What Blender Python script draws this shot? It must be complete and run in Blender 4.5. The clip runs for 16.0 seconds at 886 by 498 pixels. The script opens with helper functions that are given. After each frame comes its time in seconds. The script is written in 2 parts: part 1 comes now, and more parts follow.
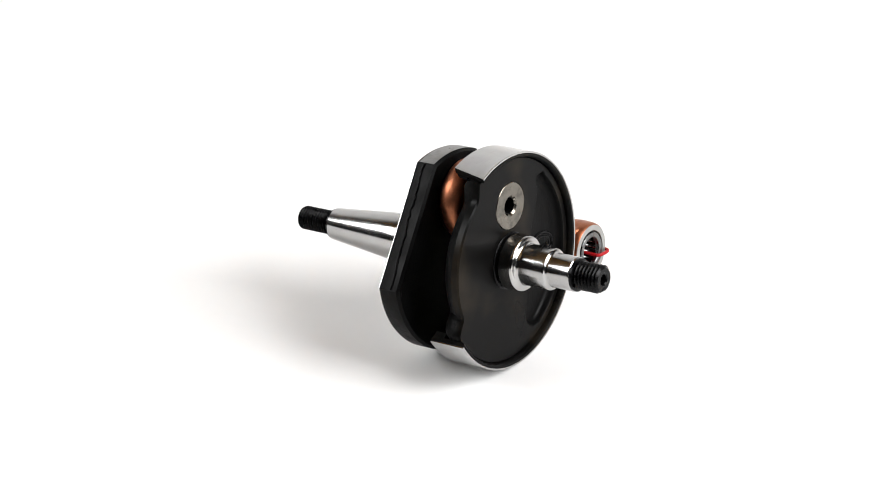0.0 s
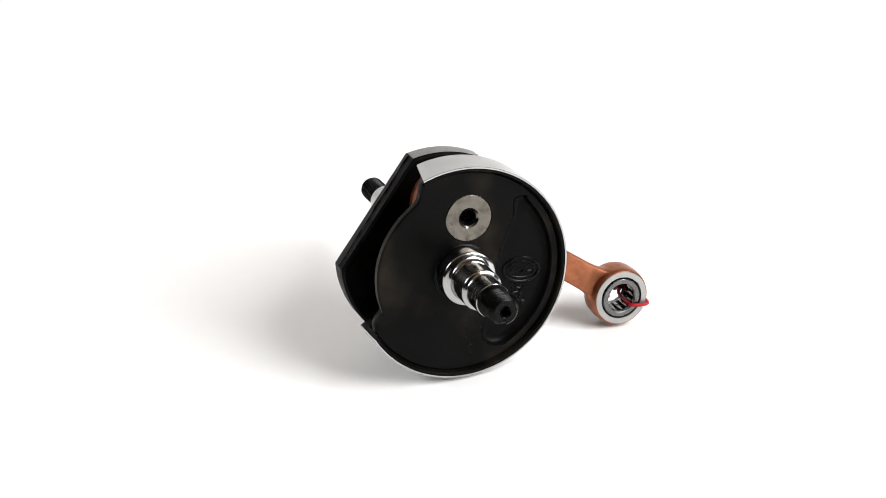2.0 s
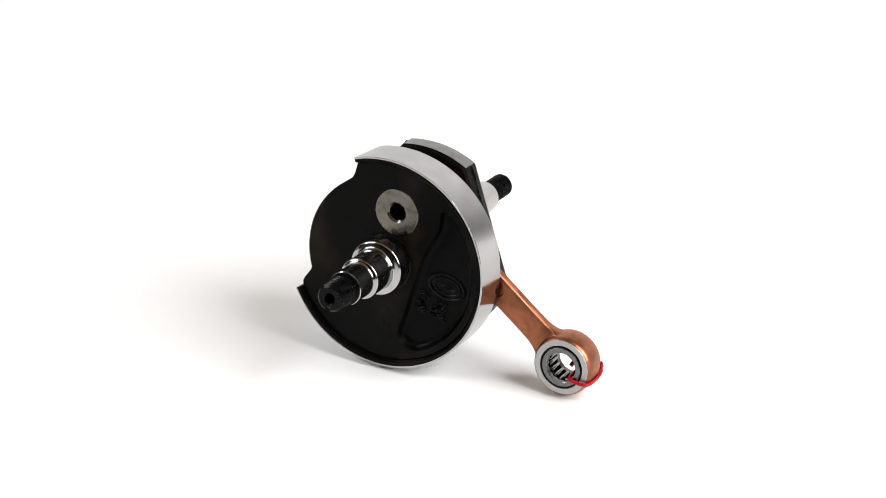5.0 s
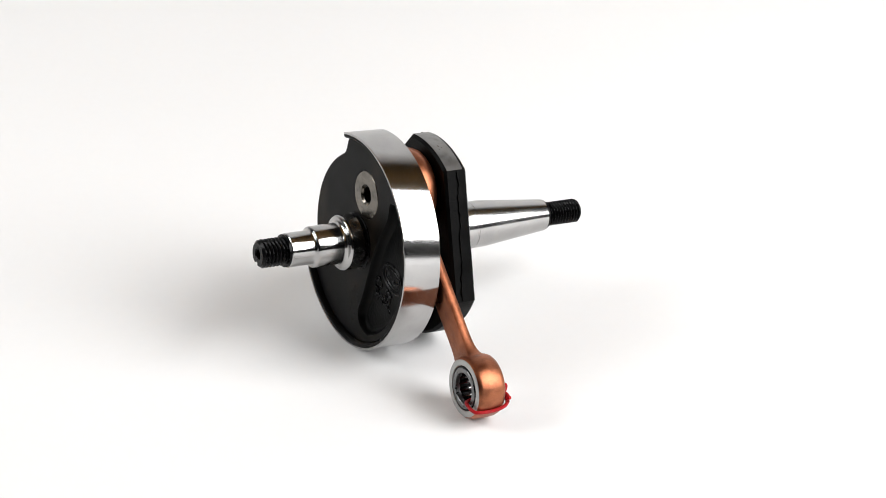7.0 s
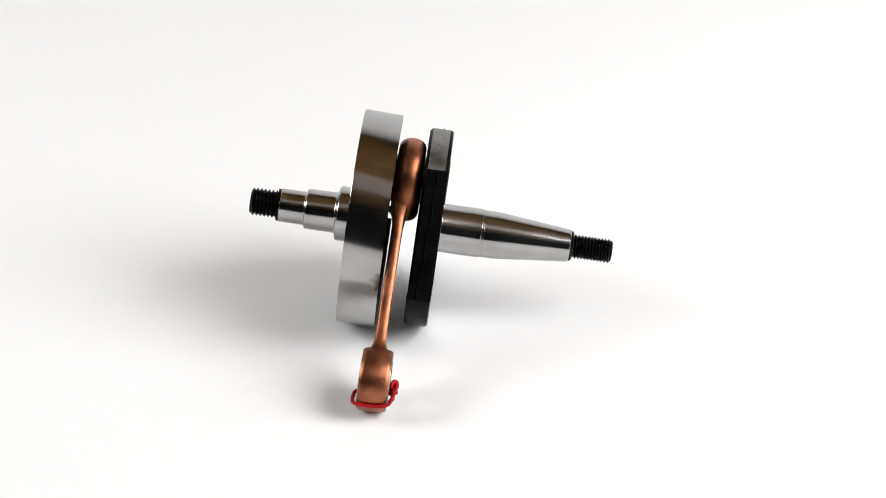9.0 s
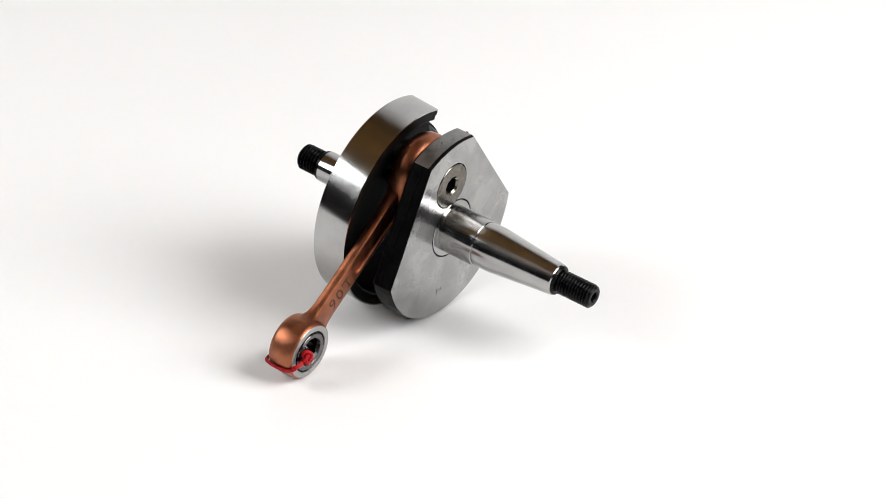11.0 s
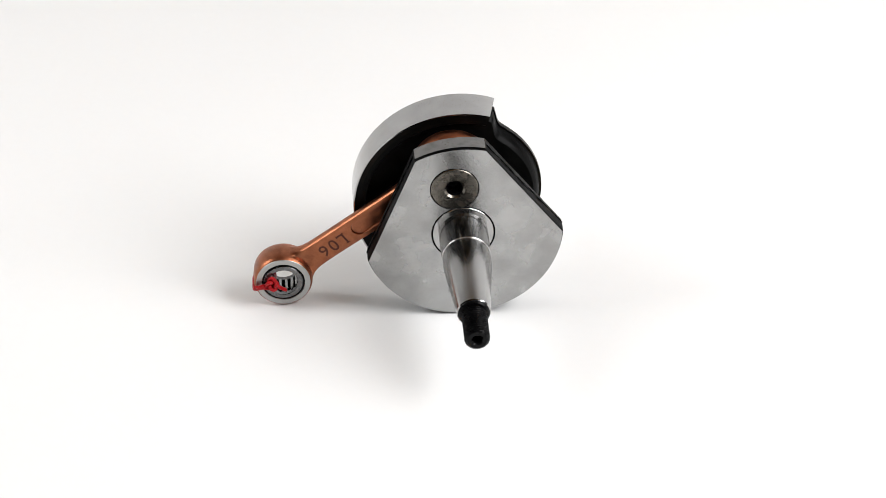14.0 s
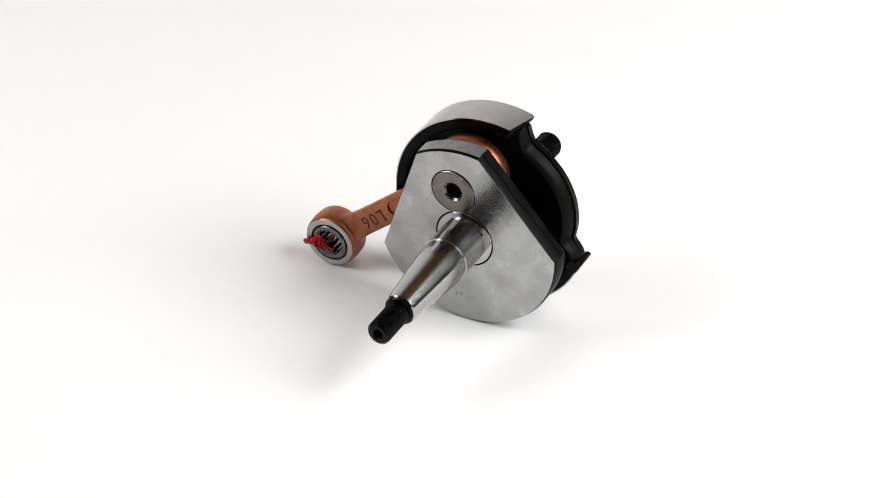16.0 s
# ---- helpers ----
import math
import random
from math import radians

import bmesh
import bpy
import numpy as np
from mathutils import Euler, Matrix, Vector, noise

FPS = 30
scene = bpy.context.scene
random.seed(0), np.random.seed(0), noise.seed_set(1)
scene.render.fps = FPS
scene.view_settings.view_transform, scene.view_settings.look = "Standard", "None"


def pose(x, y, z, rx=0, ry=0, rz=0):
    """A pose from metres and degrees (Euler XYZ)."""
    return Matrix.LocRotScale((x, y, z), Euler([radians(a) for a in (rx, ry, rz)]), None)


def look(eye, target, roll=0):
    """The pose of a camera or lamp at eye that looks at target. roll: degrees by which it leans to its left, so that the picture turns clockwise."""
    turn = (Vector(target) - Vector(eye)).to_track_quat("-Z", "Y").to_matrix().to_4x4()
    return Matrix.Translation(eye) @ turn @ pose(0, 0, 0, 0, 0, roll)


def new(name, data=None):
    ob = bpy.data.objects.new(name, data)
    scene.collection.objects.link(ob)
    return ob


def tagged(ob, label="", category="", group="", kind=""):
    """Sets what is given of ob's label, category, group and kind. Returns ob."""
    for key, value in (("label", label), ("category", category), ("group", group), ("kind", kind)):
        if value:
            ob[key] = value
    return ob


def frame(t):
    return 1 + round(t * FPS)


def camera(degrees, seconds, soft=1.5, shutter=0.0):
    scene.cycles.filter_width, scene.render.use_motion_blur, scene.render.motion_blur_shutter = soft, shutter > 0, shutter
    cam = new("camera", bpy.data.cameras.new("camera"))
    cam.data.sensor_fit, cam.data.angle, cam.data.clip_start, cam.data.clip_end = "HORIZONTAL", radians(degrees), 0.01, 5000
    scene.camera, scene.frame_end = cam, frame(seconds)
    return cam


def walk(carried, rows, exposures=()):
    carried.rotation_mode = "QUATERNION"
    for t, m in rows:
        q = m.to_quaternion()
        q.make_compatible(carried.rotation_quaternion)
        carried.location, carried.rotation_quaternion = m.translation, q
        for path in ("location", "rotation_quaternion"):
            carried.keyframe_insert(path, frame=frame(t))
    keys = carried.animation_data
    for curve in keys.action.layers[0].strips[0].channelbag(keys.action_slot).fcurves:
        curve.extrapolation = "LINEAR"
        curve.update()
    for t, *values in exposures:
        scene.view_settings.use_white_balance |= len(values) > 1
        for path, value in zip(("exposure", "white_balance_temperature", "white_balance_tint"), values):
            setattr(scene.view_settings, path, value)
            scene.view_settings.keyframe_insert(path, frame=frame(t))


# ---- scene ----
cam = camera(21.754, 16.0, soft=0.6)
EYE, AIM = (0.0, -0.90966, 0.54142), (-0.00104, 0.0, 0.03889)
walk(cam, [(0.0, look(EYE, AIM, 0.08)), (16.0, look(EYE, AIM, 0.08))], [(0.0, 0.17), (5.2, 0.17), (6.4, 0.08), (7.3, -0.09), (16.0, -0.06)])

# ---- light: a white sweep, two studio softboxes and an added panel, dim room ----
world = bpy.data.worlds.new("world")
scene.world = world
world.use_nodes = True
world.node_tree.nodes["Background"].inputs[0].default_value = (0.9, 0.95, 1.0, 1)
world.node_tree.nodes["Background"].inputs[1].default_value = 0.05


def softbox(name, eye, target, w, h, power, tint=(1, 1, 1)):
    lamp = bpy.data.lights.new(name, "AREA")
    lamp.shape, lamp.size, lamp.size_y, lamp.energy, lamp.color = "RECTANGLE", w, h, power, tint
    ob = new(name, lamp)
    ob.matrix_world = look(eye, target)
    return ob


softbox("key_softbox", (0.96, -0.43, 0.80), (0.05, -0.05, 0), 0.8, 0.95, 28.0, (0.99, 0.99, 1.0))
# added dim panel, no real lamp: puts a grey band into the steel's reflections
softbox("added_top_panel", (0.1, -0.72, 1.46), (0.08, -0.3, 0.0), 2.2, 0.5, 0.8, (0.96, 0.98, 1.0))
softbox("fill_softbox", (-1.07, -0.08, 0.76), (0.05, 0.0, 0.03), 0.6, 0.5, 9.5, (0.985, 0.995, 1.0))


# ---- materials ----
def material(name, base, metallic=0.0, rough=0.5, vary=0.1, scale=60.0, grain=900.0, bump=0.02, rough_vary=0.1, stain=None, stain_amount=0.0, stain_scale=40.0, aniso=0.0, spec=0.5):
    m = bpy.data.materials.new(name)
    m.use_nodes = True
    nt = m.node_tree
    b = nt.nodes["Principled BSDF"]
    tc = nt.nodes.new("ShaderNodeTexCoord")

    def noise_node(s, detail=4.0):
        n = nt.nodes.new("ShaderNodeTexNoise")
        n.inputs["Scale"].default_value, n.inputs["Detail"].default_value = s, detail
        nt.links.new(tc.outputs["Object"], n.inputs["Vector"])
        return n

    def ramp(src, lo, hi, a, z):
        r = nt.nodes.new("ShaderNodeMapRange")
        r.inputs["From Min"].default_value, r.inputs["From Max"].default_value = lo, hi
        r.inputs["To Min"].default_value, r.inputs["To Max"].default_value = a, z
        nt.links.new(src, r.inputs["Value"])
        return r.outputs["Result"]

    def mix(fac, a, c, blend="MIX"):
        x = nt.nodes.new("ShaderNodeMix")
        x.data_type, x.blend_type = "RGBA", blend
        for sock, v in ((0, fac), (6, a), (7, c)):
            if isinstance(v, (int, float)):
                x.inputs[sock].default_value = v
            elif isinstance(v, tuple):
                x.inputs[sock].default_value = v
            else:
                nt.links.new(v, x.inputs[sock])
        return x.outputs[2]

    big, small = noise_node(scale), noise_node(grain, 2.0)
    col = mix(ramp(big.outputs["Fac"], 0.3, 0.7, 0, 1), tuple(c * (1 - vary) for c in base) + (1,), tuple(min(1, c * (1 + vary)) for c in base) + (1,))
    col = mix(ramp(small.outputs["Fac"], 0.35, 0.65, 0, vary), col, tuple(c * 0.5 for c in base) + (1,))
    if stain:
        st = noise_node(stain_scale, 6.0)
        col = mix(ramp(st.outputs["Fac"], 0.5, 0.72, 0, stain_amount), col, tuple(stain) + (1,))
    nt.links.new(col, b.inputs["Base Color"])
    nt.links.new(ramp(big.outputs["Fac"], 0.3, 0.7, max(0.02, rough - rough_vary), rough + rough_vary), b.inputs["Roughness"])
    b.inputs["Metallic"].default_value = metallic
    if aniso:
        b.inputs["Anisotropic"].default_value, b.inputs["Anisotropic Rotation"].default_value = aniso, 0.25
        tan = nt.nodes.new("ShaderNodeTangent")
        tan.direction_type, tan.axis = "RADIAL", "X"
        nt.links.new(tan.outputs["Tangent"], b.inputs["Tangent"])
    b.inputs["Specular IOR Level"].default_value = spec
    if bump:
        bp = nt.nodes.new("ShaderNodeBump")
        bp.inputs["Strength"].default_value, bp.inputs["Distance"].default_value = bump, 0.0005
        nt.links.new(small.outputs["Fac"], bp.inputs["Height"])
        nt.links.new(bp.outputs["Normal"], b.inputs["Normal"])
    return m


WHITE = material("white_sweep_paper", (0.83, 0.83, 0.825), 0, 0.6, 0.012, 3, 200, 0.01, 0.03)
DIM = material("dim_room_plaster", (0.018, 0.0175, 0.017), 0, 0.8, 0.1, 2, 60, 0.02)
CEIL = material("brown_ceiling_boards", (0.50, 0.26, 0.07), 0, 0.7, 0.15, 3, 60, 0.02)
GROUND = material("ground_steel", (0.42, 0.415, 0.41), 1, 0.14, 0.12, 70, 2500, 0.0015, 0.012, aniso=0.35)
TURNED = material("turned_steel", (0.42, 0.416, 0.41), 1, 0.165, 0.08, 90, 3000, 0.004, 0.02, aniso=0.45)
FACED = material("faced_steel", (0.39, 0.39, 0.385), 1, 0.26, 0.2, 75, 2500, 0.0, 0.04, aniso=0.6)
PIN = material("pin_steel", (0.17, 0.156, 0.134), 1, 0.25, 0.15, 200, 2500, 0.02, 0.06, (0.05, 0.046, 0.04), 0.6, 260)
DARK = material("phosphated_steel", (0.0022, 0.0021, 0.002), 0.0, 0.34, 0.3, 60, 1400, 0.05, 0.08, (0.030, 0.023, 0.015), 0.5, 38, spec=0.064)
FORGED = material("black_forged_steel", (0.0023, 0.0023, 0.0023), 0.0, 0.4, 0.3, 120, 900, 0.22, 0.1, spec=0.055)
THREAD = material("blackened_thread", (0.002, 0.002, 0.0022), 0.0, 0.28, 0.2, 300, 3000, 0.02, spec=0.11)
SCALE = material("worn_machined_steel", (0.27, 0.266, 0.26), 1, 0.42, 0.15, 150, 1200, 0.06, 0.08, (0.12, 0.115, 0.11), 0.7, 220)
COPPER = material("copper_plating", (0.355, 0.128, 0.065), 1, 0.38, 0.25, 130, 2000, 0.2, 0.1, (0.17, 0.06, 0.034), 0.6, 190)
INK = material("etched_dark_copper", (0.09, 0.032, 0.018), 0.2, 0.55, 0.1, spec=0.2)
CAGE = material("bearing_steel", (0.16, 0.16, 0.16), 1, 0.3, 0.1, 300, 2500, 0.02)
RING = material("ground_ring_face", (0.42, 0.42, 0.41), 1, 0.42, 0.05, 200, 2500, 0.02, 0.05)
NEEDLE = material("bright_needle_steel", (0.24, 0.24, 0.24), 1, 0.12, 0.03)
CORD = material("red_cord", (0.36, 0.003, 0.006), 0, 0.42, 0.25, 900, 2600, 0.5, spec=0.22)

# ---- geometry helpers (millimetres; x runs along the shaft) ----
MM = 0.001


def finish(bm, sharp=32):
    bmesh.ops.remove_doubles(bm, verts=bm.verts, dist=1e-4)
    bmesh.ops.recalc_face_normals(bm, faces=bm.faces)
    for f in bm.faces:
        f.smooth = True
    for e in bm.edges:
        if len(e.link_faces) == 2 and e.calc_face_angle(0) > radians(sharp):
            e.smooth = False
    return bm


def lathe(bm, prof, segs=96, c=(0, 0), closed=False):
    rings = []
    for x, r in prof:
        if r < 1e-6:
            rings.append([bm.verts.new((x, c[0], c[1]))])
        else:
            rings.append([bm.verts.new((x, c[0] + r * math.cos(2 * math.pi * j / segs), c[1] + r * math.sin(2 * math.pi * j / segs))) for j in range(segs)])
    pairs = list(zip(rings, rings[1:])) + ([(rings[-1], rings[0])] if closed else [])
    for a, b in pairs:
        for j in range(segs):
            k = (j + 1) % segs
            q = [a[j % len(a)], a[k % len(a)], b[k % len(b)], b[j % len(b)]]
            q = [v for i, v in enumerate(q) if v not in q[:i]]
            if len(q) > 2:
                bm.faces.new(q)
    return bm


def prism(bm, outline, holes, levels):
    """levels: (x, inset) along x; the outline shrinks towards the axis by inset."""
    def loop(x, pts, inset):
        out = []
        for y, z in pts:
            r = math.hypot(y, z)
            k = (r - inset) / r
            out.append(bm.verts.new((x, y * k, z * k)))
        return out

    def cap(loops):
        edges = []
        for lp in loops:
            for a, b in zip(lp, lp[1:] + lp[:1]):
                edges.append(bm.edges.get((a, b)) or bm.edges.new((a, b)))
        bmesh.ops.triangle_fill(bm, edges=edges, use_beauty=True)

    def wall(a, b):
        n = len(a)
        for j in range(n):
            bm.faces.new((a[j], a[(j + 1) % n], b[(j + 1) % n], b[j]))

    outs = [loop(x, outline, i) for x, i in levels]
    for a, b in zip(outs, outs[1:]):
        wall(a, b)
    ends = [[outs[0]], [outs[-1]]]
    for h in holes:
        a, b = [[bm.verts.new((x, y, z)) for y, z in h] for x in (levels[0][0], levels[-1][0])]
        wall(a, b)
        ends[0].append(a)
        ends[1].append(b)
    for e in ends:
        cap(e)
    return bm


def circle(c, r, n=48):
    return [(c[0] + r * math.cos(2 * math.pi * j / n), c[1] + r * math.sin(2 * math.pi * j / n)) for j in range(n)]


def smooth_path(pts, per=8, closed=False):
    pts = [Vector(p) for p in pts]
    n = len(pts)
    out = []
    for i in range(n if closed else n - 1):
        p = [pts[(i + k) % n] if closed else pts[min(max(i + k, 0), n - 1)] for k in (-1, 0, 1, 2)]
        for s in range(per):
            t = s / per
            out.append(0.5 * (2 * p[1] + (p[2] - p[0]) * t + (2 * p[0] - 5 * p[1] + 4 * p[2] - p[3]) * t * t + (3 * p[1] - p[0] - 3 * p[2] + p[3]) * t ** 3))
    if not closed:
        out.append(pts[-1])
    return out


def tube(bm, path, r, segs=10, closed=False, taper=None):
    rings = []
    n = len(path)
    up = Vector((0.31, 0.77, 0.55))
    for i, p in enumerate(path):
        a = path[(i - 1) % n] if closed or i else path[0]
        b = path[(i + 1) % n] if closed or i < n - 1 else path[-1]
        d = (b - a).normalized()
        u = (up - d * up.dot(d)).normalized()
        up = u
        w = d.cross(u)
        rr = r * (taper(i / max(1, n - 1)) if taper else 1)
        rings.append([bm.verts.new(p + (u * math.cos(2 * math.pi * j / segs) + w * math.sin(2 * math.pi * j / segs)) * rr) for j in range(segs)])
    for a, b in list(zip(rings, rings[1:])) + ([(rings[-1], rings[0])] if closed else []):
        for j in range(segs):
            bm.faces.new((a[j], a[(j + 1) % segs], b[(j + 1) % segs], b[j]))
    if not closed:
        bm.faces.new(rings[0])
        bm.faces.new(rings[-1])
    return bm


def thread(bm, x0, x1, r, pitch, depth, hole, hole_depth, out, slot=0.0):
    """A screw thread from x0 to x1; out (+1 or -1) is the way its free end points, with a chamfer and a centre hole."""
    segs, steps = 64, int(abs(x1 - x0) / pitch * 10)
    lo, hi = min(x0, x1), max(x0, x1)
    free = hi if out > 0 else lo
    rings = []
    for i in range(steps + 1):
        x = lo + (hi - lo) * i / steps
        ring = []
        for j in range(segs):
            ph = (x / pitch - j / segs) % 1.0
            tri = abs(2 * ph - 1)
            rr = r - depth * min(1, max(0, (tri - 0.12) / 0.76))
            rr = min(rr, r - 1.5 + abs(free - x) * 1.2 + 0.25)
            if abs(free - x) < slot and abs(j - segs / 2) < 3:
                rr = min(rr, hole + 1.0)
            a = 2 * math.pi * j / segs
            ring.append(bm.verts.new((x, rr * math.cos(a), rr * math.sin(a))))
        rings.append(ring)
    for a, b in zip(rings, rings[1:]):
        for j in range(segs):
            bm.faces.new((a[j], a[(j + 1) % segs], b[(j + 1) % segs], b[j]))
    prof = [(free, hole + 0.5), (free - out * 0.5, hole), (free - out * hole_depth, hole), (free - out * (hole_depth + 1), 0)]
    inner = []
    for x, rr in prof[:-1]:
        inner.append([bm.verts.new((x, rr * math.cos(2 * math.pi * j / segs), rr * math.sin(2 * math.pi * j / segs))) for j in range(segs)])
    edge = rings[-1] if out > 0 else rings[0]
    for a, b in zip([edge] + inner, inner):
        for j in range(segs):
            bm.faces.new((a[j], a[(j + 1) % segs], b[(j + 1) % segs], b[j]))
    bm.faces.new(inner[-1])
    return bm


def part(name, bm, mat, parent, label="", sharp=32, at=None):
    finish(bm, sharp)
    bmesh.ops.scale(bm, vec=(MM, MM, MM), verts=bm.verts)
    me = bpy.data.meshes.new(name)
    bm.to_mesh(me)
    bm.free()
    me.materials.append(mat)
    ob = new(name, me)
    ob.parent = parent
    ob.matrix_parent_inverse = Matrix()
    if at is not None:
        ob.matrix_basis = at
    return tagged(ob, label)


# ---- the setting ----
def sheet(name, rows, mat, label):
    bm = bmesh.new()
    grid = [[bm.verts.new(p) for p in row] for row in rows]
    for a, b in zip(grid, grid[1:]):
        for j in range(len(a) - 1):
            bm.faces.new((a[j], a[j + 1], b[j + 1], b[j]))
    for f in bm.faces:
        f.smooth = True
    me = bpy.data.meshes.new(name)
    bm.to_mesh(me)
    bm.free()
    me.materials.append(mat)
    ob = new(name, me)
    mod = ob.modifiers.new("thickness", "SOLIDIFY")
    mod.thickness, mod.offset = 0.003, 1
    return tagged(ob, label, name.split("_")[0], kind="structure")


def sweep_rows():
    prof = [(-1.7, 0.0), (-1.2, 0.0), (0.0, 0.0), (0.5, 0.0)]
    prof += [(0.5 + 0.35 * math.sin(a), 0.35 - 0.35 * math.cos(a)) for a in [radians(9 * k) for k in range(1, 11)]]
    prof += [(0.85, 0.9), (0.85, 1.42)]
    return [[(x, y, z) for x in (2.2, 1.1, 0, -1.2, -2.4)] for y, z in prof]


sheet("backdrop", sweep_rows(), WHITE, "white seamless paper sweep curving up behind the crankshaft")


def room_panel(name, a, b, label, mat=DIM):
    bm = bmesh.new()
    bmesh.ops.create_cube(bm, size=1)
    for v in bm.verts:
        v.co = Vector([(p + q) / 2 + (q - p) * c for p, q, c in zip(a, b, v.co)])
    me = bpy.data.meshes.new(name)
    bm.to_mesh(me)
    bm.free()
    me.materials.append(mat)
    return tagged(new(name, me), label, name.split("_")[0], kind="structure")


room_panel("ceiling", (-2.6, -3.0, 2.4), (2.6, 2.6, 2.5), "brown boarded studio ceiling above the paper sweep", CEIL)
room_panel("wall_north", (-2.6, 2.5, -0.1), (2.6, 2.6, 2.4), "dark studio wall behind the sweep")
room_panel("wall_south", (-2.6, -3.0, -0.1), (2.6, -2.9, 2.4), "dark studio wall facing the sweep")
room_panel("wall_east", (2.5, -2.9, -0.1), (2.6, 2.5, 2.4), "dark studio side wall")
room_panel("wall_west", (-2.6, -2.9, -0.1), (-2.5, 2.5, 2.4), "dark studio side wall")
room_panel("floor", (-2.5, -2.9, -0.1), (2.5, 2.5, -0.0035), "dark studio floor under the sweep")

# ---- the crankshaft ----
# its rest pose on the turning sweep: tilted on two web edges and the small end
TILT = Matrix(((0.05209, 0.17797, 0.98266, -0.00794), (0.99091, 0.11300, -0.07299, 0.00730), (-0.12403, 0.97753, -0.17047, 0.04413), (0, 0, 0, 1)))
TILT = Matrix.LocRotScale(TILT.translation, TILT.to_quaternion(), None)
PIN_C = (24.6, 0.0)
SMALL_C = (-19.0, 86.3)
ROD_X = -28.6
D = Vector((SMALL_C[0] - PIN_C[0], SMALL_C[1] - PIN_C[1]))
ROD_LEN = D.length
D.normalize()


def polar(r, deg):
    return (r * math.cos(radians(deg)), r * math.sin(radians(deg)))


def step(a, b, t):
    t = min(1, max(0, (t - a) / (b - a)))
    return t * t * (3 - 2 * t)


def valve_outline(r_full, r_cut, n=240):
    """A disc with a shallower stretch between the two rim ends, rounded into it."""
    pts = []
    for k in range(n):
        a = -30.5 + 360 * k / n
        b = (a + 360) % 360 - 360
        cut = 1 - step(-117.0, -126.4, b)
        r = r_full
        if -127 < b < -30.4:
            low, edge = r_full - (r_full - r_cut) * cut, r_cut * 0.6 / abs(math.sin(radians(b))) if b > -90 else 0
            r = min(r_full, 0.5 * (low + edge + math.hypot(low - edge, 2.6)))
        pts.append(polar(r, a))
    return pts


def pocket_outline():
    ctrl = [(35.0, 26.0), (33.5, 20.2), (26.0, 20.6), (20.0, 19.4), (11.8, 16.8), (2.0, 15.4), (-10.3, 14.5), (-21.3, 13.8), (-28.5, 12.8), (-33.0, 14.6), (-35.4, 19.0), (-35.0, 24.4)]
    left = [(v.x, v.y) for v in smooth_path([(y, z, 0) for y, z in ctrl], 4)]
    right = [polar(42.6, 139 - k * (139 - 40) / 22) for k in range(23)]
    return left + right


def inset_loop(pts, d):
    """The loop of (y, z) points moved inwards by d."""
    out, n = [], len(pts)
    turn = sum(pts[i][0] * pts[(i + 1) % n][1] - pts[(i + 1) % n][0] * pts[i][1] for i in range(n))
    for i in range(n):
        (ay, az), (by, bz) = pts[i - 2], pts[(i + 2) % n]
        k = math.hypot(by - ay, bz - az) * (1 if turn > 0 else -1)
        out.append((pts[i][0] - (bz - az) / k * d, pts[i][1] + (by - ay) / k * d))
    return out


def web_outline():
    r = 45.5
    top = [polar(r, 19.2 - k * (19.2 + 21.9) / 14) for k in range(15)]
    low = [polar(r, -101.0 - k * (360 - 101.0 - 98.4) / 48) for k in range(49)]
    return top + low


def arc_band(bm, sect, a0, a1, n, slant=0.0):
    """A band of that section from a0 to a1 degrees; slant: degrees per mm by which its first end falls back along x."""
    rings = []
    lo = min(x for x, r in sect)
    for k in range(n + 1):
        rings.append([bm.verts.new((x, *polar(r, a0 + slant * (x - lo) + (a1 - a0 - slant * (x - lo)) * k / n))) for x, r in sect])
    for p, q in zip(rings, rings[1:]):
        for j in range(len(sect)):
            i = (j + 1) % len(sect)
            bm.faces.new((p[j], p[i], q[i], q[j]))
    bm.faces.new(rings[0])
    bm.faces.new(rings[-1])
    return bm


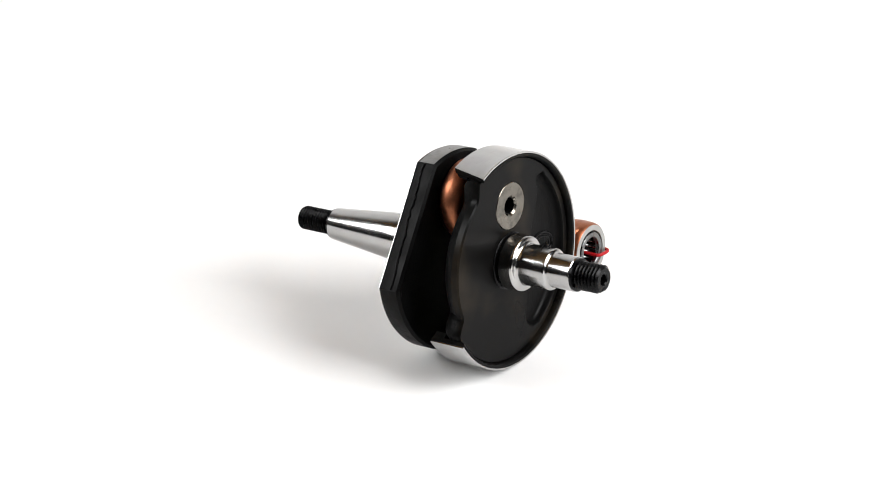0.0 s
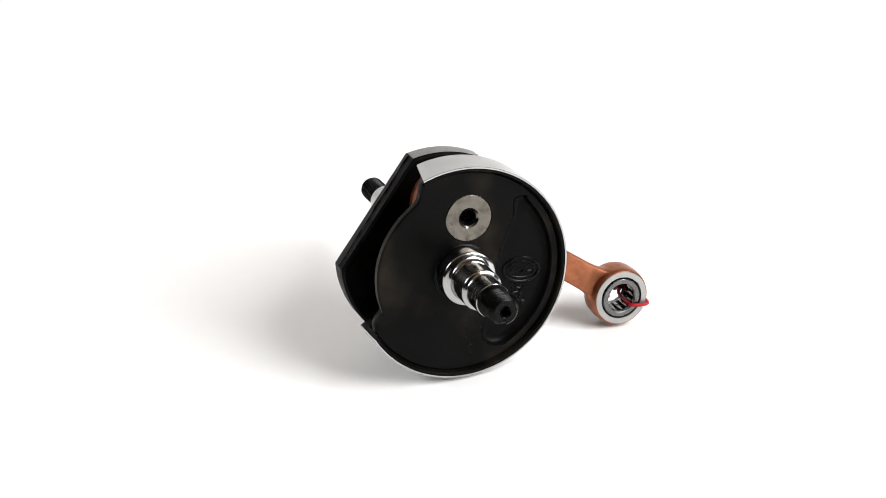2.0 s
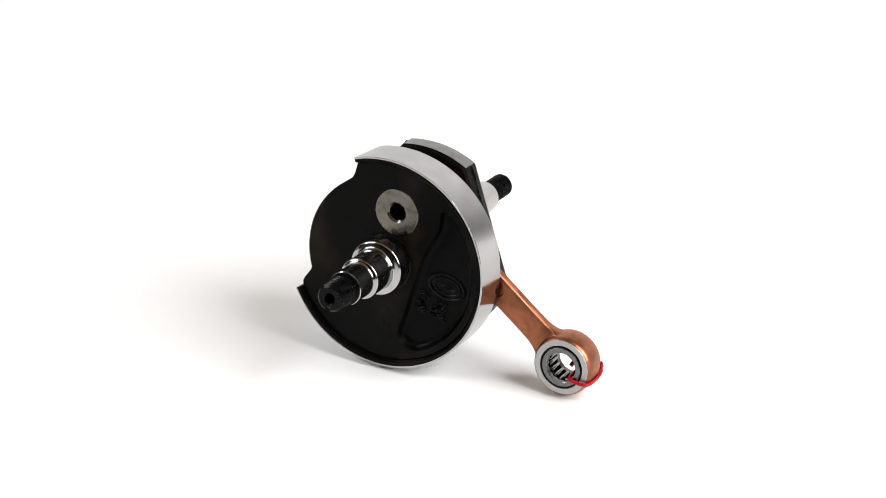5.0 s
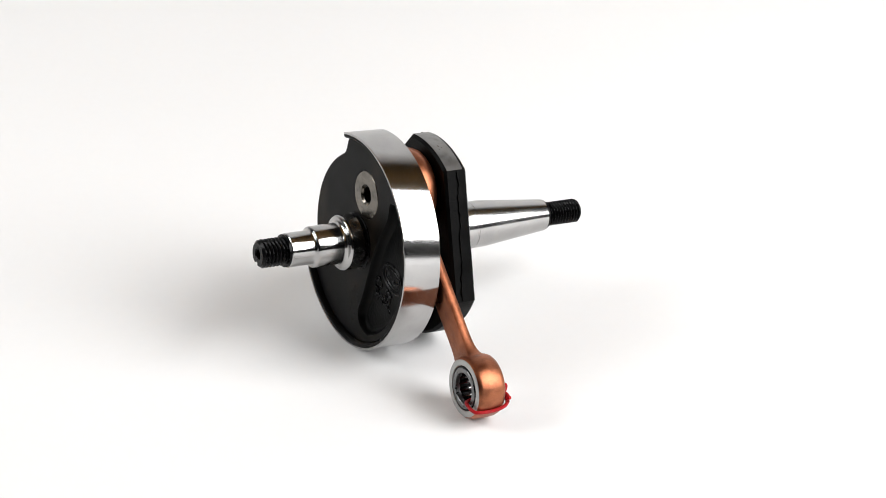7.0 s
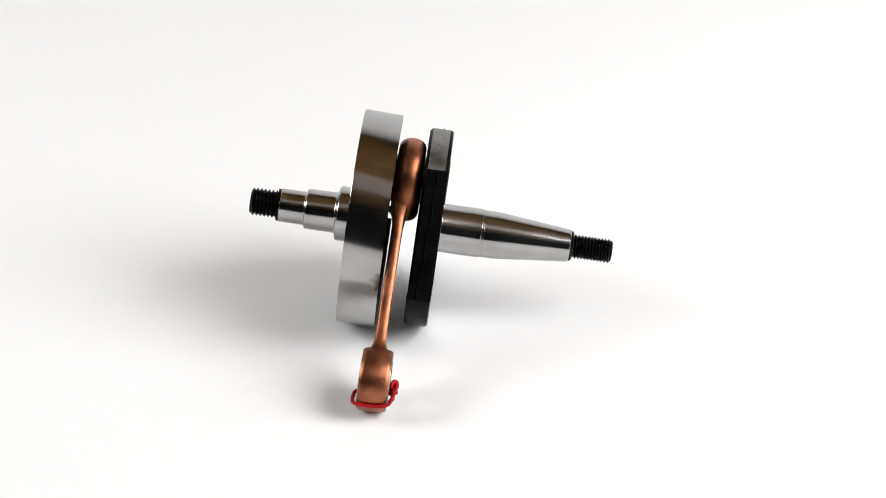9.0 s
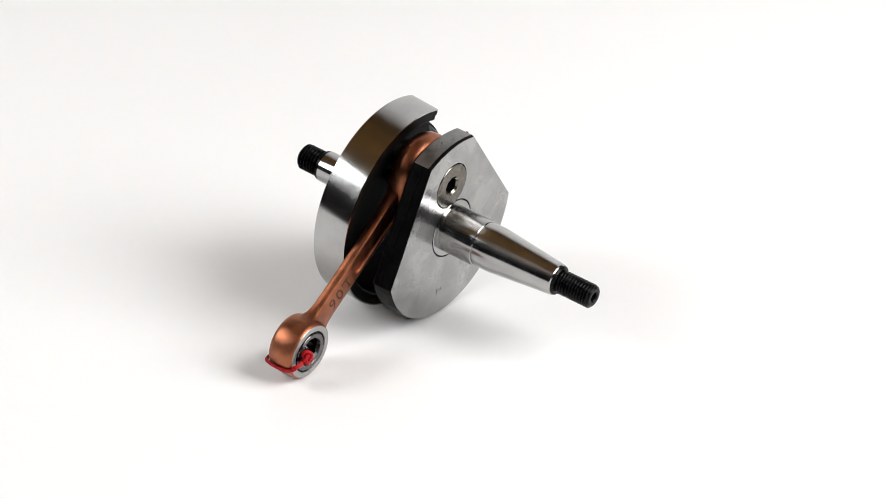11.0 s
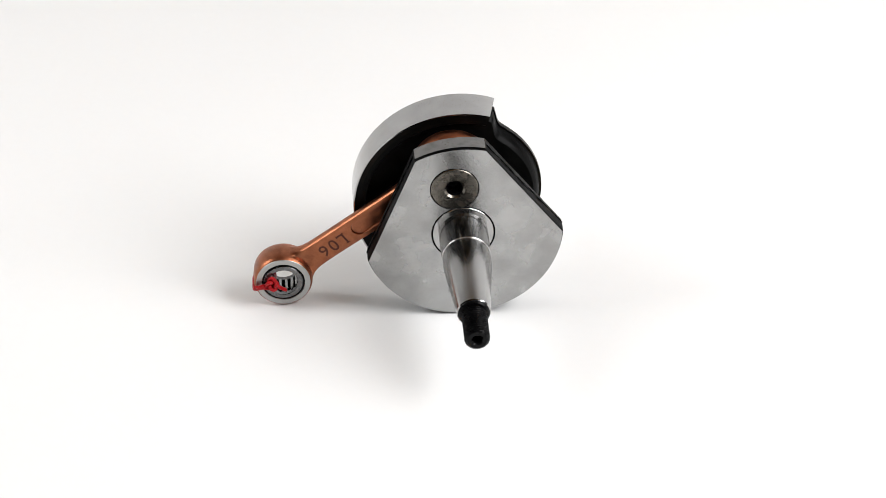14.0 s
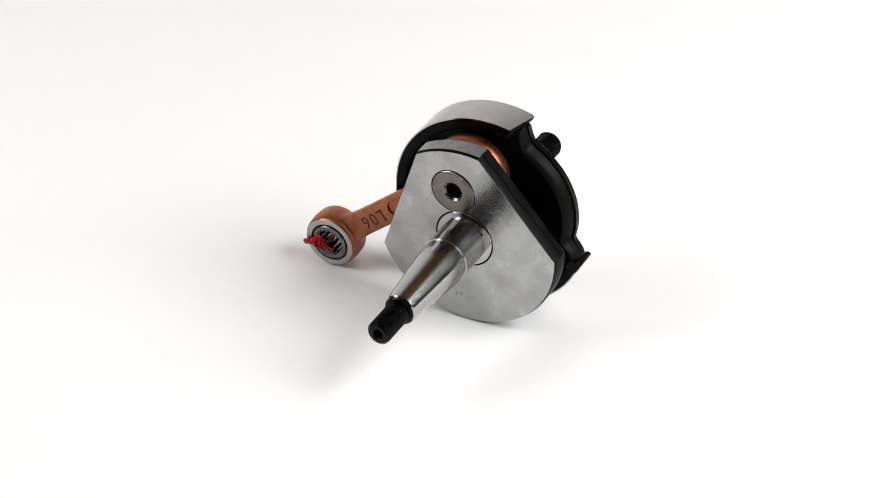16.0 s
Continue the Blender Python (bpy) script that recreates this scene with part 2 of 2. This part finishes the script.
def build_crankshaft():
    root = new("crankshaft")
    tagged(root, "steel crankshaft with copper connecting rod resting on white paper", "crankshaft")

    # valve-side web: plate with a sunk crescent pocket
    bm = bmesh.new()
    prism(bm, valve_outline(46.0, 38.9), [circle(PIN_C, 10.75), pocket_outline()], [(-47.7, 0.7), (-47.0, 0), (-44.3, 0)])
    web_a = part("valve_web", bm, DARK, root, "dark phosphated steel disc with a crescent pocket and cutaway", at=TILT)
    bm = bmesh.new()
    prism(bm, valve_outline(45.98, 37.9), [circle(PIN_C, 10.75)], [(-44.3, 0), (-42.4, 0.4), (-40.4, 1.2), (-39.0, 2.2), (-38.2, 3.2)])
    part("back_plate", bm, FORGED, web_a, "black forged inner half of the disc")
    bm = bmesh.new()
    arc_band(bm, [(-38.7, 43.0), (-38.7, 45.7), (-33.05, 45.7), (-33.05, 43.6), (-33.6, 43.0)], -26.2, 232.4, 120, 0.25)
    part("back_wall", bm, FORGED, web_a, "black forged wall around the hollow inner side")
    # filleted wall of the pocket
    bm = bmesh.new()
    loops = []
    for x, d in ((-47.72, 0.0), (-47.5, 0.25), (-46.6, 0.6), (-45.6, 1.0), (-44.9, 1.6), (-44.45, 2.5), (-44.28, 3.6)):
        loops.append([bm.verts.new((x, y, z)) for y, z in inset_loop(pocket_outline(), d)])
    for p, q in zip(loops, loops[1:]):
        for j in range(len(p)):
            bm.faces.new((p[j], p[(j + 1) % len(p)], q[(j + 1) % len(p)], q[j]))
    part("pocket_wall", bm, FORGED, web_a, "black rounded wall of the crescent pocket", 60)
    # machined rim
    bm = bmesh.new()
    arc_band(bm, [(-50.15, 46.7), (-50.2, 47.6), (-50.1, 48.0), (-33.0, 48.15), (-33.0, 45.7), (-47.9, 45.7), (-49.4, 46.0)], -29.9, 232.7, 150, 0.25)
    part("lip", bm, DARK, web_a, "dark raised lip inside the rim")
    bm = bmesh.new()
    arc_band(bm, [(-50.05, 47.7), (-50.3, 47.8), (-50.3, 48.48), (-50.15, 48.6), (-32.95, 48.6), (-32.95, 48.0), (-50.05, 47.95)], -29.8, 232.6, 150, 0.25)
    part("rim", bm, GROUND, web_a, "bright ground steel rim band")
    # raised foundry mark in the pocket, plain shapes
    bm = bmesh.new()
    path = [Vector((-44.2, -0.6 + 5.6 * math.cos(2 * math.pi * k / 40), 29.6 + 8.6 * math.sin(2 * math.pi * k / 40))) for k in range(40)]
    tube(bm, path, 0.75, 8, True)
    inner = [Vector((-44.2, -0.6 + 3.7 * math.cos(2 * math.pi * k / 40), 29.6 + 6.5 * math.sin(2 * math.pi * k / 40))) for k in range(40)]
    tube(bm, inner, 0.5, 8, True)
    rng = random.Random(4)
    for k in range(9):
        c = Vector((-44.2, -0.6 + rng.uniform(-2.0, 2.0), 29.6 + rng.uniform(-4.6, 4.6)))
        d = Vector((0, rng.uniform(-1.2, 1.2), rng.uniform(-1.2, 1.2)))
        tube(bm, [c - d, c + 0.3 * Vector((0, d.z, -d.y)), c + d], rng.uniform(0.35, 0.65), 6)
    part("foundry_mark", bm, THREAD, web_a, "raised black oval mark")
    bm = bmesh.new()
    for k in range(34):
        c = Vector((-44.2, -12.0 + rng.uniform(-4.2, 4.2), 25.0 + rng.uniform(-7.5, 7.5)))
        d = Vector((0, rng.uniform(-1.8, 1.8), rng.uniform(-1.8, 1.8)))
        tube(bm, [c - d, c + 0.4 * Vector((0, d.z, -d.y)), c + d], rng.uniform(0.45, 0.85), 6)
    part("foundry_ridges", bm, THREAD, web_a, "raised black worn casting ridges")

    # crank pin with a bored centre
    bm = bmesh.new()
    lathe(bm, [(-47.85, 4.7), (-47.85, 10.3), (-47.55, 10.6), (-9.5, 10.6), (-9.2, 10.3), (-9.2, 4.7), (-10.1, 3.8), (-47.0, 3.8)], 72, PIN_C, True)
    pin = part("crank_pin", bm, PIN, root, "bored steel crank pin with bevelled hole", at=TILT)
    # added black sleeve: the unlit depth of the hole is put into its colour
    bm = bmesh.new()
    lathe(bm, [(-46.8, 3.82), (-46.8, 3.6), (-10.3, 3.6), (-10.3, 3.82)], 48, PIN_C, True)
    part("bore", bm, THREAD, pin, "black liner painting the shade inside the pin's hole")

    # taper-side web
    bm = bmesh.new()
    prism(bm, web_outline(), [circle(PIN_C, 11.0, 64)], [(-20.2, 1.2), (-19.0, 0), (-10.9, 0), (-9.8, 0.5)])
    web_b = part("taper_web", bm, FORGED, root, "black forged web with two flat flanks", at=TILT)
    bm = bmesh.new()
    prism(bm, web_outline(), [circle(PIN_C, 11.05, 64), circle((0, 0), 14.5, 72)], [(-9.79, 0.55), (-9.5, 0.55)])
    part("machined_face", bm, FACED, web_b, "satin machined steel face")
    bm = bmesh.new()
    arc_band(bm, [(-18.9, 45.3), (-18.9, 45.6), (-11.1, 45.6), (-11.1, 45.3)], -21.6, 18.9, 24)
    part("crown_face", bm, SCALE, web_b, "worn machined steel top of the web")

    # rough parting seam left by the forging dies along both flanks
    rng = random.Random(11)
    for a, b in ((-22.6, -100.2), (19.9, 97.6)):
        p, q = Vector((0, *polar(45.45, a))), Vector((0, *polar(45.45, b)))
        seam = []
        for k in range(37):
            c = p.lerp(q, k / 36)
            c.x = -14.2 - 2.2 * (k / 36) ** 2 + rng.uniform(-0.28, 0.28) + 0.25 * math.sin(k * 0.55)
            seam.append(c)
        bm = bmesh.new()
        wear = [rng.uniform(0.55, 1.25) for k in range(40)]
        tube(bm, smooth_path(seam, 2), 0.3, 8, False, lambda u: wear[int(u * 36)])
        part("forging_seam", bm, FORGED, web_b, "rough raised seam along the flank", 50)
        bm = bmesh.new()
        lip = [Vector((-19.7, *polar(43.9, b + math.copysign(k * 1.6 - 2.0, b)))) for k in range(6)]
        tube(bm, smooth_path(lip, 3), 0.8, 10, False, lambda u: 0.35 + 0.65 * math.sin(math.pi * u))
        part("flash_lip", bm, FORGED, web_b, "small rounded lip at the flank's end", 50)
    # pits in the crown
    for x, a, r in ((-15.6, -1.0, 0.4), (-14.6, 0.6, 0.24), (-16.4, 2.2, 0.2)):
        bm = bmesh.new()
        ring = []
        for k in range(12):
            rr = r * rng.uniform(0.75, 1.25)
            ring.append(bm.verts.new((x + rr * math.cos(k * math.pi / 6), *polar(45.64, a + rr * 1.5 * math.sin(k * math.pi / 6)))))
        base = [bm.verts.new((v.co.x, v.co.y * 0.99, v.co.z * 0.99)) for v in ring]
        bm.faces.new(ring)
        bm.faces.new(base)
        for k in range(12):
            bm.faces.new((ring[k], ring[(k + 1) % 12], base[(k + 1) % 12], base[k]))
        part("pit", bm, PIN, web_b)
    bm = bmesh.new()
    for p, q in (((-32.0, 11.8), (-28.6, 11.2)), ((-30.4, 11.4), (-30.9, 8.6)), ((-31.6, 8.9), (-29.8, 8.7))):
        tube(bm, [Vector((-9.5, *p)), Vector((-9.5, *q))], 0.16, 5)
    part("stamp_mark", bm, SCALE, web_b, "small unreadable stamped strokes")

    # valve-side journal
    bm = bmesh.new()
    lathe(bm, [(-47.6, 12.9), (-48.0, 12.9), (-48.3, 12.2), (-50.0, 12.2), (-50.0, 0)], 96)
    part("seal_groove", bm, THREAD, root, "black undercut at the journal's foot", at=TILT)
    bm = bmesh.new()
    lathe(bm, [(-49.8, 0), (-49.8, 12.1), (-50.1, 12.4), (-55.7, 12.4), (-56.2, 12.3), (-56.6, 12.0), (-56.85, 11.5), (-57.0, 10.6), (-57.2, 10.0), (-57.6, 9.5), (-58.1, 9.27), (-58.7, 9.2), (-70.4, 9.2), (-70.8, 9.1), (-71.05, 8.85), (-71.2, 8.4), (-71.4, 8.0), (-71.8, 7.7), (-72.3, 7.6), (-82.6, 7.6), (-83.3, 6.9), (-83.3, 0)], 96)
    part("journal", bm, TURNED, root, "bright stepped steel journal", 40, TILT)
    bm = bmesh.new()
    lathe(bm, [(-83.0, 7.3), (-84.1, 7.3), (-84.5, 5.2), (-85.2, 5.2)], 64)
    part("thread_collar", bm, THREAD, root, "black collar behind the thread", at=TILT)
    bm = bmesh.new()
    thread(bm, -84.6, -96.3, 6.35, 1.75, 1.0, 2.3, 4.0, -1, 2.6)
    part("threaded_end", bm, THREAD, root, "blackened screw thread", at=TILT)

    # taper-side journal
    bm = bmesh.new()
    lathe(bm, [(-10.5, 0), (-10.5, 13.8), (-9.6, 13.8), (-9.4, 13.65), (-9.38, 11.15), (-9.2, 11.1), (8.7, 11.1), (8.85, 11.0), (8.95, 10.65), (9.8, 10.65), (9.9, 10.75), (16.2, 10.7), (49.0, 7.35), (49.7, 6.6), (49.7, 0)], 96)
    part("taper", bm, TURNED, root, "bright turned steel taper", 17, TILT)
    bm = bmesh.new()
    lathe(bm, [(49.5, 6.9), (50.0, 6.9), (50.7, 6.2), (50.9, 4.6), (51.8, 4.6)], 64)
    part("thread_collar", bm, THREAD, root, "black collar behind the thread", at=TILT)
    bm = bmesh.new()
    thread(bm, 51.2, 68.5, 5.55, 1.5, 0.85, 2.2, 4.0, 1)
    part("threaded_end", bm, THREAD, root, "blackened screw thread", at=TILT)
    build_rod(root)
    return root


def rod_point(s, w):
    """A point s along the rod from the crank pin and w across it (y, z)."""
    return (PIN_C[0] + D.x * s + D.y * w, PIN_C[1] + D.y * s - D.x * w)


def build_rod(root):
    bm = bmesh.new()
    half = 6.6
    # big end barrel, small end barrel
    lathe(bm, [(-26.7 + x, r) for x, r in ((-6.0, 10.9), (-6.0, 14.6), (-5.6, 16.0), (-4.4, 17.4), (-2.4, 18.4), (0, 18.7), (2.4, 18.4), (4.4, 17.4), (5.6, 16.0), (6.0, 14.6), (6.0, 10.9))], 96, PIN_C, True)
    lathe(bm, [(ROD_X + x, r) for x, r in ((-6.4, 9.9), (-6.4, 12.6), (-6.0, 13.0), (-4.6, 13.5), (0, 13.8), (4.6, 13.5), (6.0, 13.0), (6.4, 12.6), (6.4, 9.9))], 80, SMALL_C, True)
    # shank: rounded edges, flaring into both ends, with a long channel on each side
    ns, rings = 160, []
    s0, s1 = 12.5, ROD_LEN - 9.5
    for k in range(ns + 1):
        s = s0 + (s1 - s0) * k / ns
        flare = 4.2 * math.exp(-(s - s0) / 5.0) + 3.6 * math.exp(-(s1 - s) / 3.2)
        w = half - 0.5 * k / ns + flare
        th = 2.35 + 3.0 * math.exp(-(s - s0) / 3.5) + 3.6 * math.exp(-(s1 - s) / 2.6)
        groove_w = 3.6 * math.sqrt(max(0.0, 1 - max(0.0, (s - 52.5) / 3.6) ** 2)) if s < 56.1 else 0.0
        gd = 0.9 if groove_w > 0.3 else 0.0
        gw = max(groove_w, 0.3)
        half_sec = [(-w, th * 0.55), (-w + 0.5, th * 0.9), (-w + 1.3, th), (-gw - 0.25, th), (-gw + 0.15, th - gd), (gw - 0.15, th - gd), (gw + 0.25, th), (w - 1.3, th), (w - 0.5, th * 0.9), (w, th * 0.55)]
        sec = half_sec + [(a, -b) for a, b in reversed(half_sec)]
        ring = []
        for a, x in sec:
            y, z = rod_point(s, a)
            ring.append(bm.verts.new((ROD_X + x, y, z)))
        rings.append(ring)
    for p, q in zip(rings, rings[1:]):
        m = len(p)
        for j in range(m):
            bm.faces.new((p[j], p[(j + 1) % m], q[(j + 1) % m], q[j]))
    bm.faces.new(rings[0])
    bm.faces.new(rings[-1])
    rod = part("connecting_rod", bm, COPPER, root, "copper-plated connecting rod with a channelled shank", 40, TILT)

    # bare ground faces of the small end
    for sgn in (-1, 1):
        bm = bmesh.new()
        x = ROD_X + sgn * 6.4
        lathe(bm, [(x - sgn * 0.2, 9.85), (x + sgn * 0.18, 10.0), (x + sgn * 0.18, 12.4), (x - sgn * 0.2, 12.65)], 80, SMALL_C)
        part("ring_face", bm, RING, rod, "bare ground steel end face")
    # needle bearing
    bm = bmesh.new()
    for sgn in (-1, 1):
        a, b = ROD_X + sgn * 4.4, ROD_X + sgn * 6.6
        lathe(bm, [(a, 6.9), (a, 9.0), (b, 9.0), (b + sgn * 0.2, 8.8), (b + sgn * 0.2, 7.0), (b, 6.75)], 64, SMALL_C, True)
    part("bearing_cage", bm, CAGE, rod, "grey steel needle bearing cage")
    bm = bmesh.new()
    lathe(bm, [(ROD_X - 6.1, 9.95), (ROD_X - 6.1, 9.2), (ROD_X + 6.1, 9.2), (ROD_X + 6.1, 9.95)], 64, SMALL_C, True)
    part("bearing_race", bm, THREAD, rod, "dark bearing seat")
    roller = None
    for k in range(16):
        y, z = polar(7.75, 360 / 16 * k)
        at = Matrix.Translation((0, (SMALL_C[0] + y) * MM, (SMALL_C[1] + z) * MM))
        if roller is None:
            bm = bmesh.new()
            lathe(bm, [(ROD_X - 4.9, 0), (ROD_X - 4.9, 1.0), (ROD_X - 4.6, 1.1), (ROD_X + 4.6, 1.1), (ROD_X + 4.9, 1.0), (ROD_X + 4.9, 0)], 12)
            roller = part("needle", bm, NEEDLE, rod, at=at)
        else:
            ob = new("needle", roller.data)
            ob.parent, ob.matrix_basis = rod, at
    # etched letters
    curve = bpy.data.curves.new("lettering", "FONT")
    curve.offset, curve.space_character = 0.05 * MM, 1.22
    curve.body, curve.size, curve.extrude, curve.align_x, curve.align_y = "L06", 8.8 * MM, 0.03 * MM, "CENTER", "CENTER"
    tmp = new("lettering_text", curve)
    bpy.context.view_layer.update()
    me = bpy.data.meshes.new_from_object(tmp.evaluated_get(bpy.context.evaluated_depsgraph_get()))
    bpy.data.objects.remove(tmp)
    me.materials.clear()
    me.materials.append(INK)
    txt = new("lettering", me)
    txt.parent = rod
    y, z = rod_point(67.6, 0.0)
    right, up = Vector((0, D.x, D.y)), Vector((0, -D.y, D.x))
    rot = Matrix((right, up, right.cross(up))).transposed().to_4x4()
    txt.matrix_basis = Matrix.Translation(((ROD_X + 2.41) * MM, y * MM, z * MM)) @ rot
    tagged(txt, "dark etched letters L06")
    x0 = min(v.co.x for v in me.vertices)
    stem = [v.co for v in me.vertices if v.co.x < x0 + 0.0004]
    foot = [v.co for v in me.vertices if v.co.x < x0 + 0.0045]
    lo, hi, tip = min(v.y for v in stem) / MM, max(v.y for v in stem) / MM, max(v.x for v in foot) / MM
    for u, v, w, h in ((x0 / MM + 0.45, hi - 0.2, 2.2, 0.4), (x0 / MM + 0.45, lo + 0.2, 2.2, 0.4), (tip - 0.2, lo + 0.7, 0.4, 1.4)):
        bm = bmesh.new()
        bmesh.ops.create_cube(bm, size=1)
        for vert in bm.verts:
            vert.co = Vector((vert.co.x * w + u, vert.co.y * h + v, vert.co.z * 0.06))
        bar = part("serif", bm, INK, rod)
        bar.matrix_basis = txt.matrix_basis.copy()
    # red cord looped through the small end and knotted
    cy, cz = SMALL_C
    bm = bmesh.new()
    loop = [(-1, -3.0, 4.5), (-7.6, -3.2, 5.0), (-8.9, -3.0, 9.0), (-8.4, -2.6, 12.8), (-5.5, -2.4, 14.1), (0, -2.4, 14.3), (5.5, -1.6, 14.1), (8.4, -0.4, 13.0), (9.3, 0.2, 9.5), (8.6, -1.5, 6.0), (5.0, -2.6, 4.8)]
    tube(bm, smooth_path([(ROD_X + 0.92 * x, cy + y, cz + z) for x, y, z in loop], 8, True), 0.8, 10, True)
    part("cord_loop", bm, CORD, rod, "red cord looped through the eye")
    bm = bmesh.new()
    knot = [(8.4, 0.6, 13.4), (9.6, 0.8, 10.4)]
    for k in range(19):
        a = 2 * math.pi * k / 7
        r = 1.9 + 0.8 * math.cos(1.5 * a)
        knot.append((9.5 + 1.2 * math.sin(1.5 * a), 1.5 + 1.15 * r * math.sin(a), 5.0 + r * math.cos(a)))
    knot += [(9.5, 0.2, 3.0), (9.0, -1.8, 1.4), (8.2, -3.6, 0.2), (7.2, -4.6, 0.0)]
    tube(bm, smooth_path([(ROD_X + x - 0.8, cy + y, cz + z) for x, y, z in knot], 5), 0.9, 10)
    tail = [(9.4, 1.4, 8.4), (9.8, 1.5, 10.4), (9.5, 1.2, 11.8), (9.8, 1.8, 12.6)]
    tube(bm, smooth_path([(ROD_X + x - 0.8, cy + y, cz + z) for x, y, z in tail], 5), 0.8, 8)
    part("cord_knot", bm, CORD, rod, "red cord knot with loose ends")


crank = build_crankshaft()


def motions():
    # the paper sweep turns under the lens at an even speed: only the crankshaft shows it
    rows = []
    for k in range(33):
        t = 0.5 * k
        rows.append((t, pose(0, 0, 0, 0, 0, -16.461 * (t - 3.5))))
    walk(crank, rows)


motions()
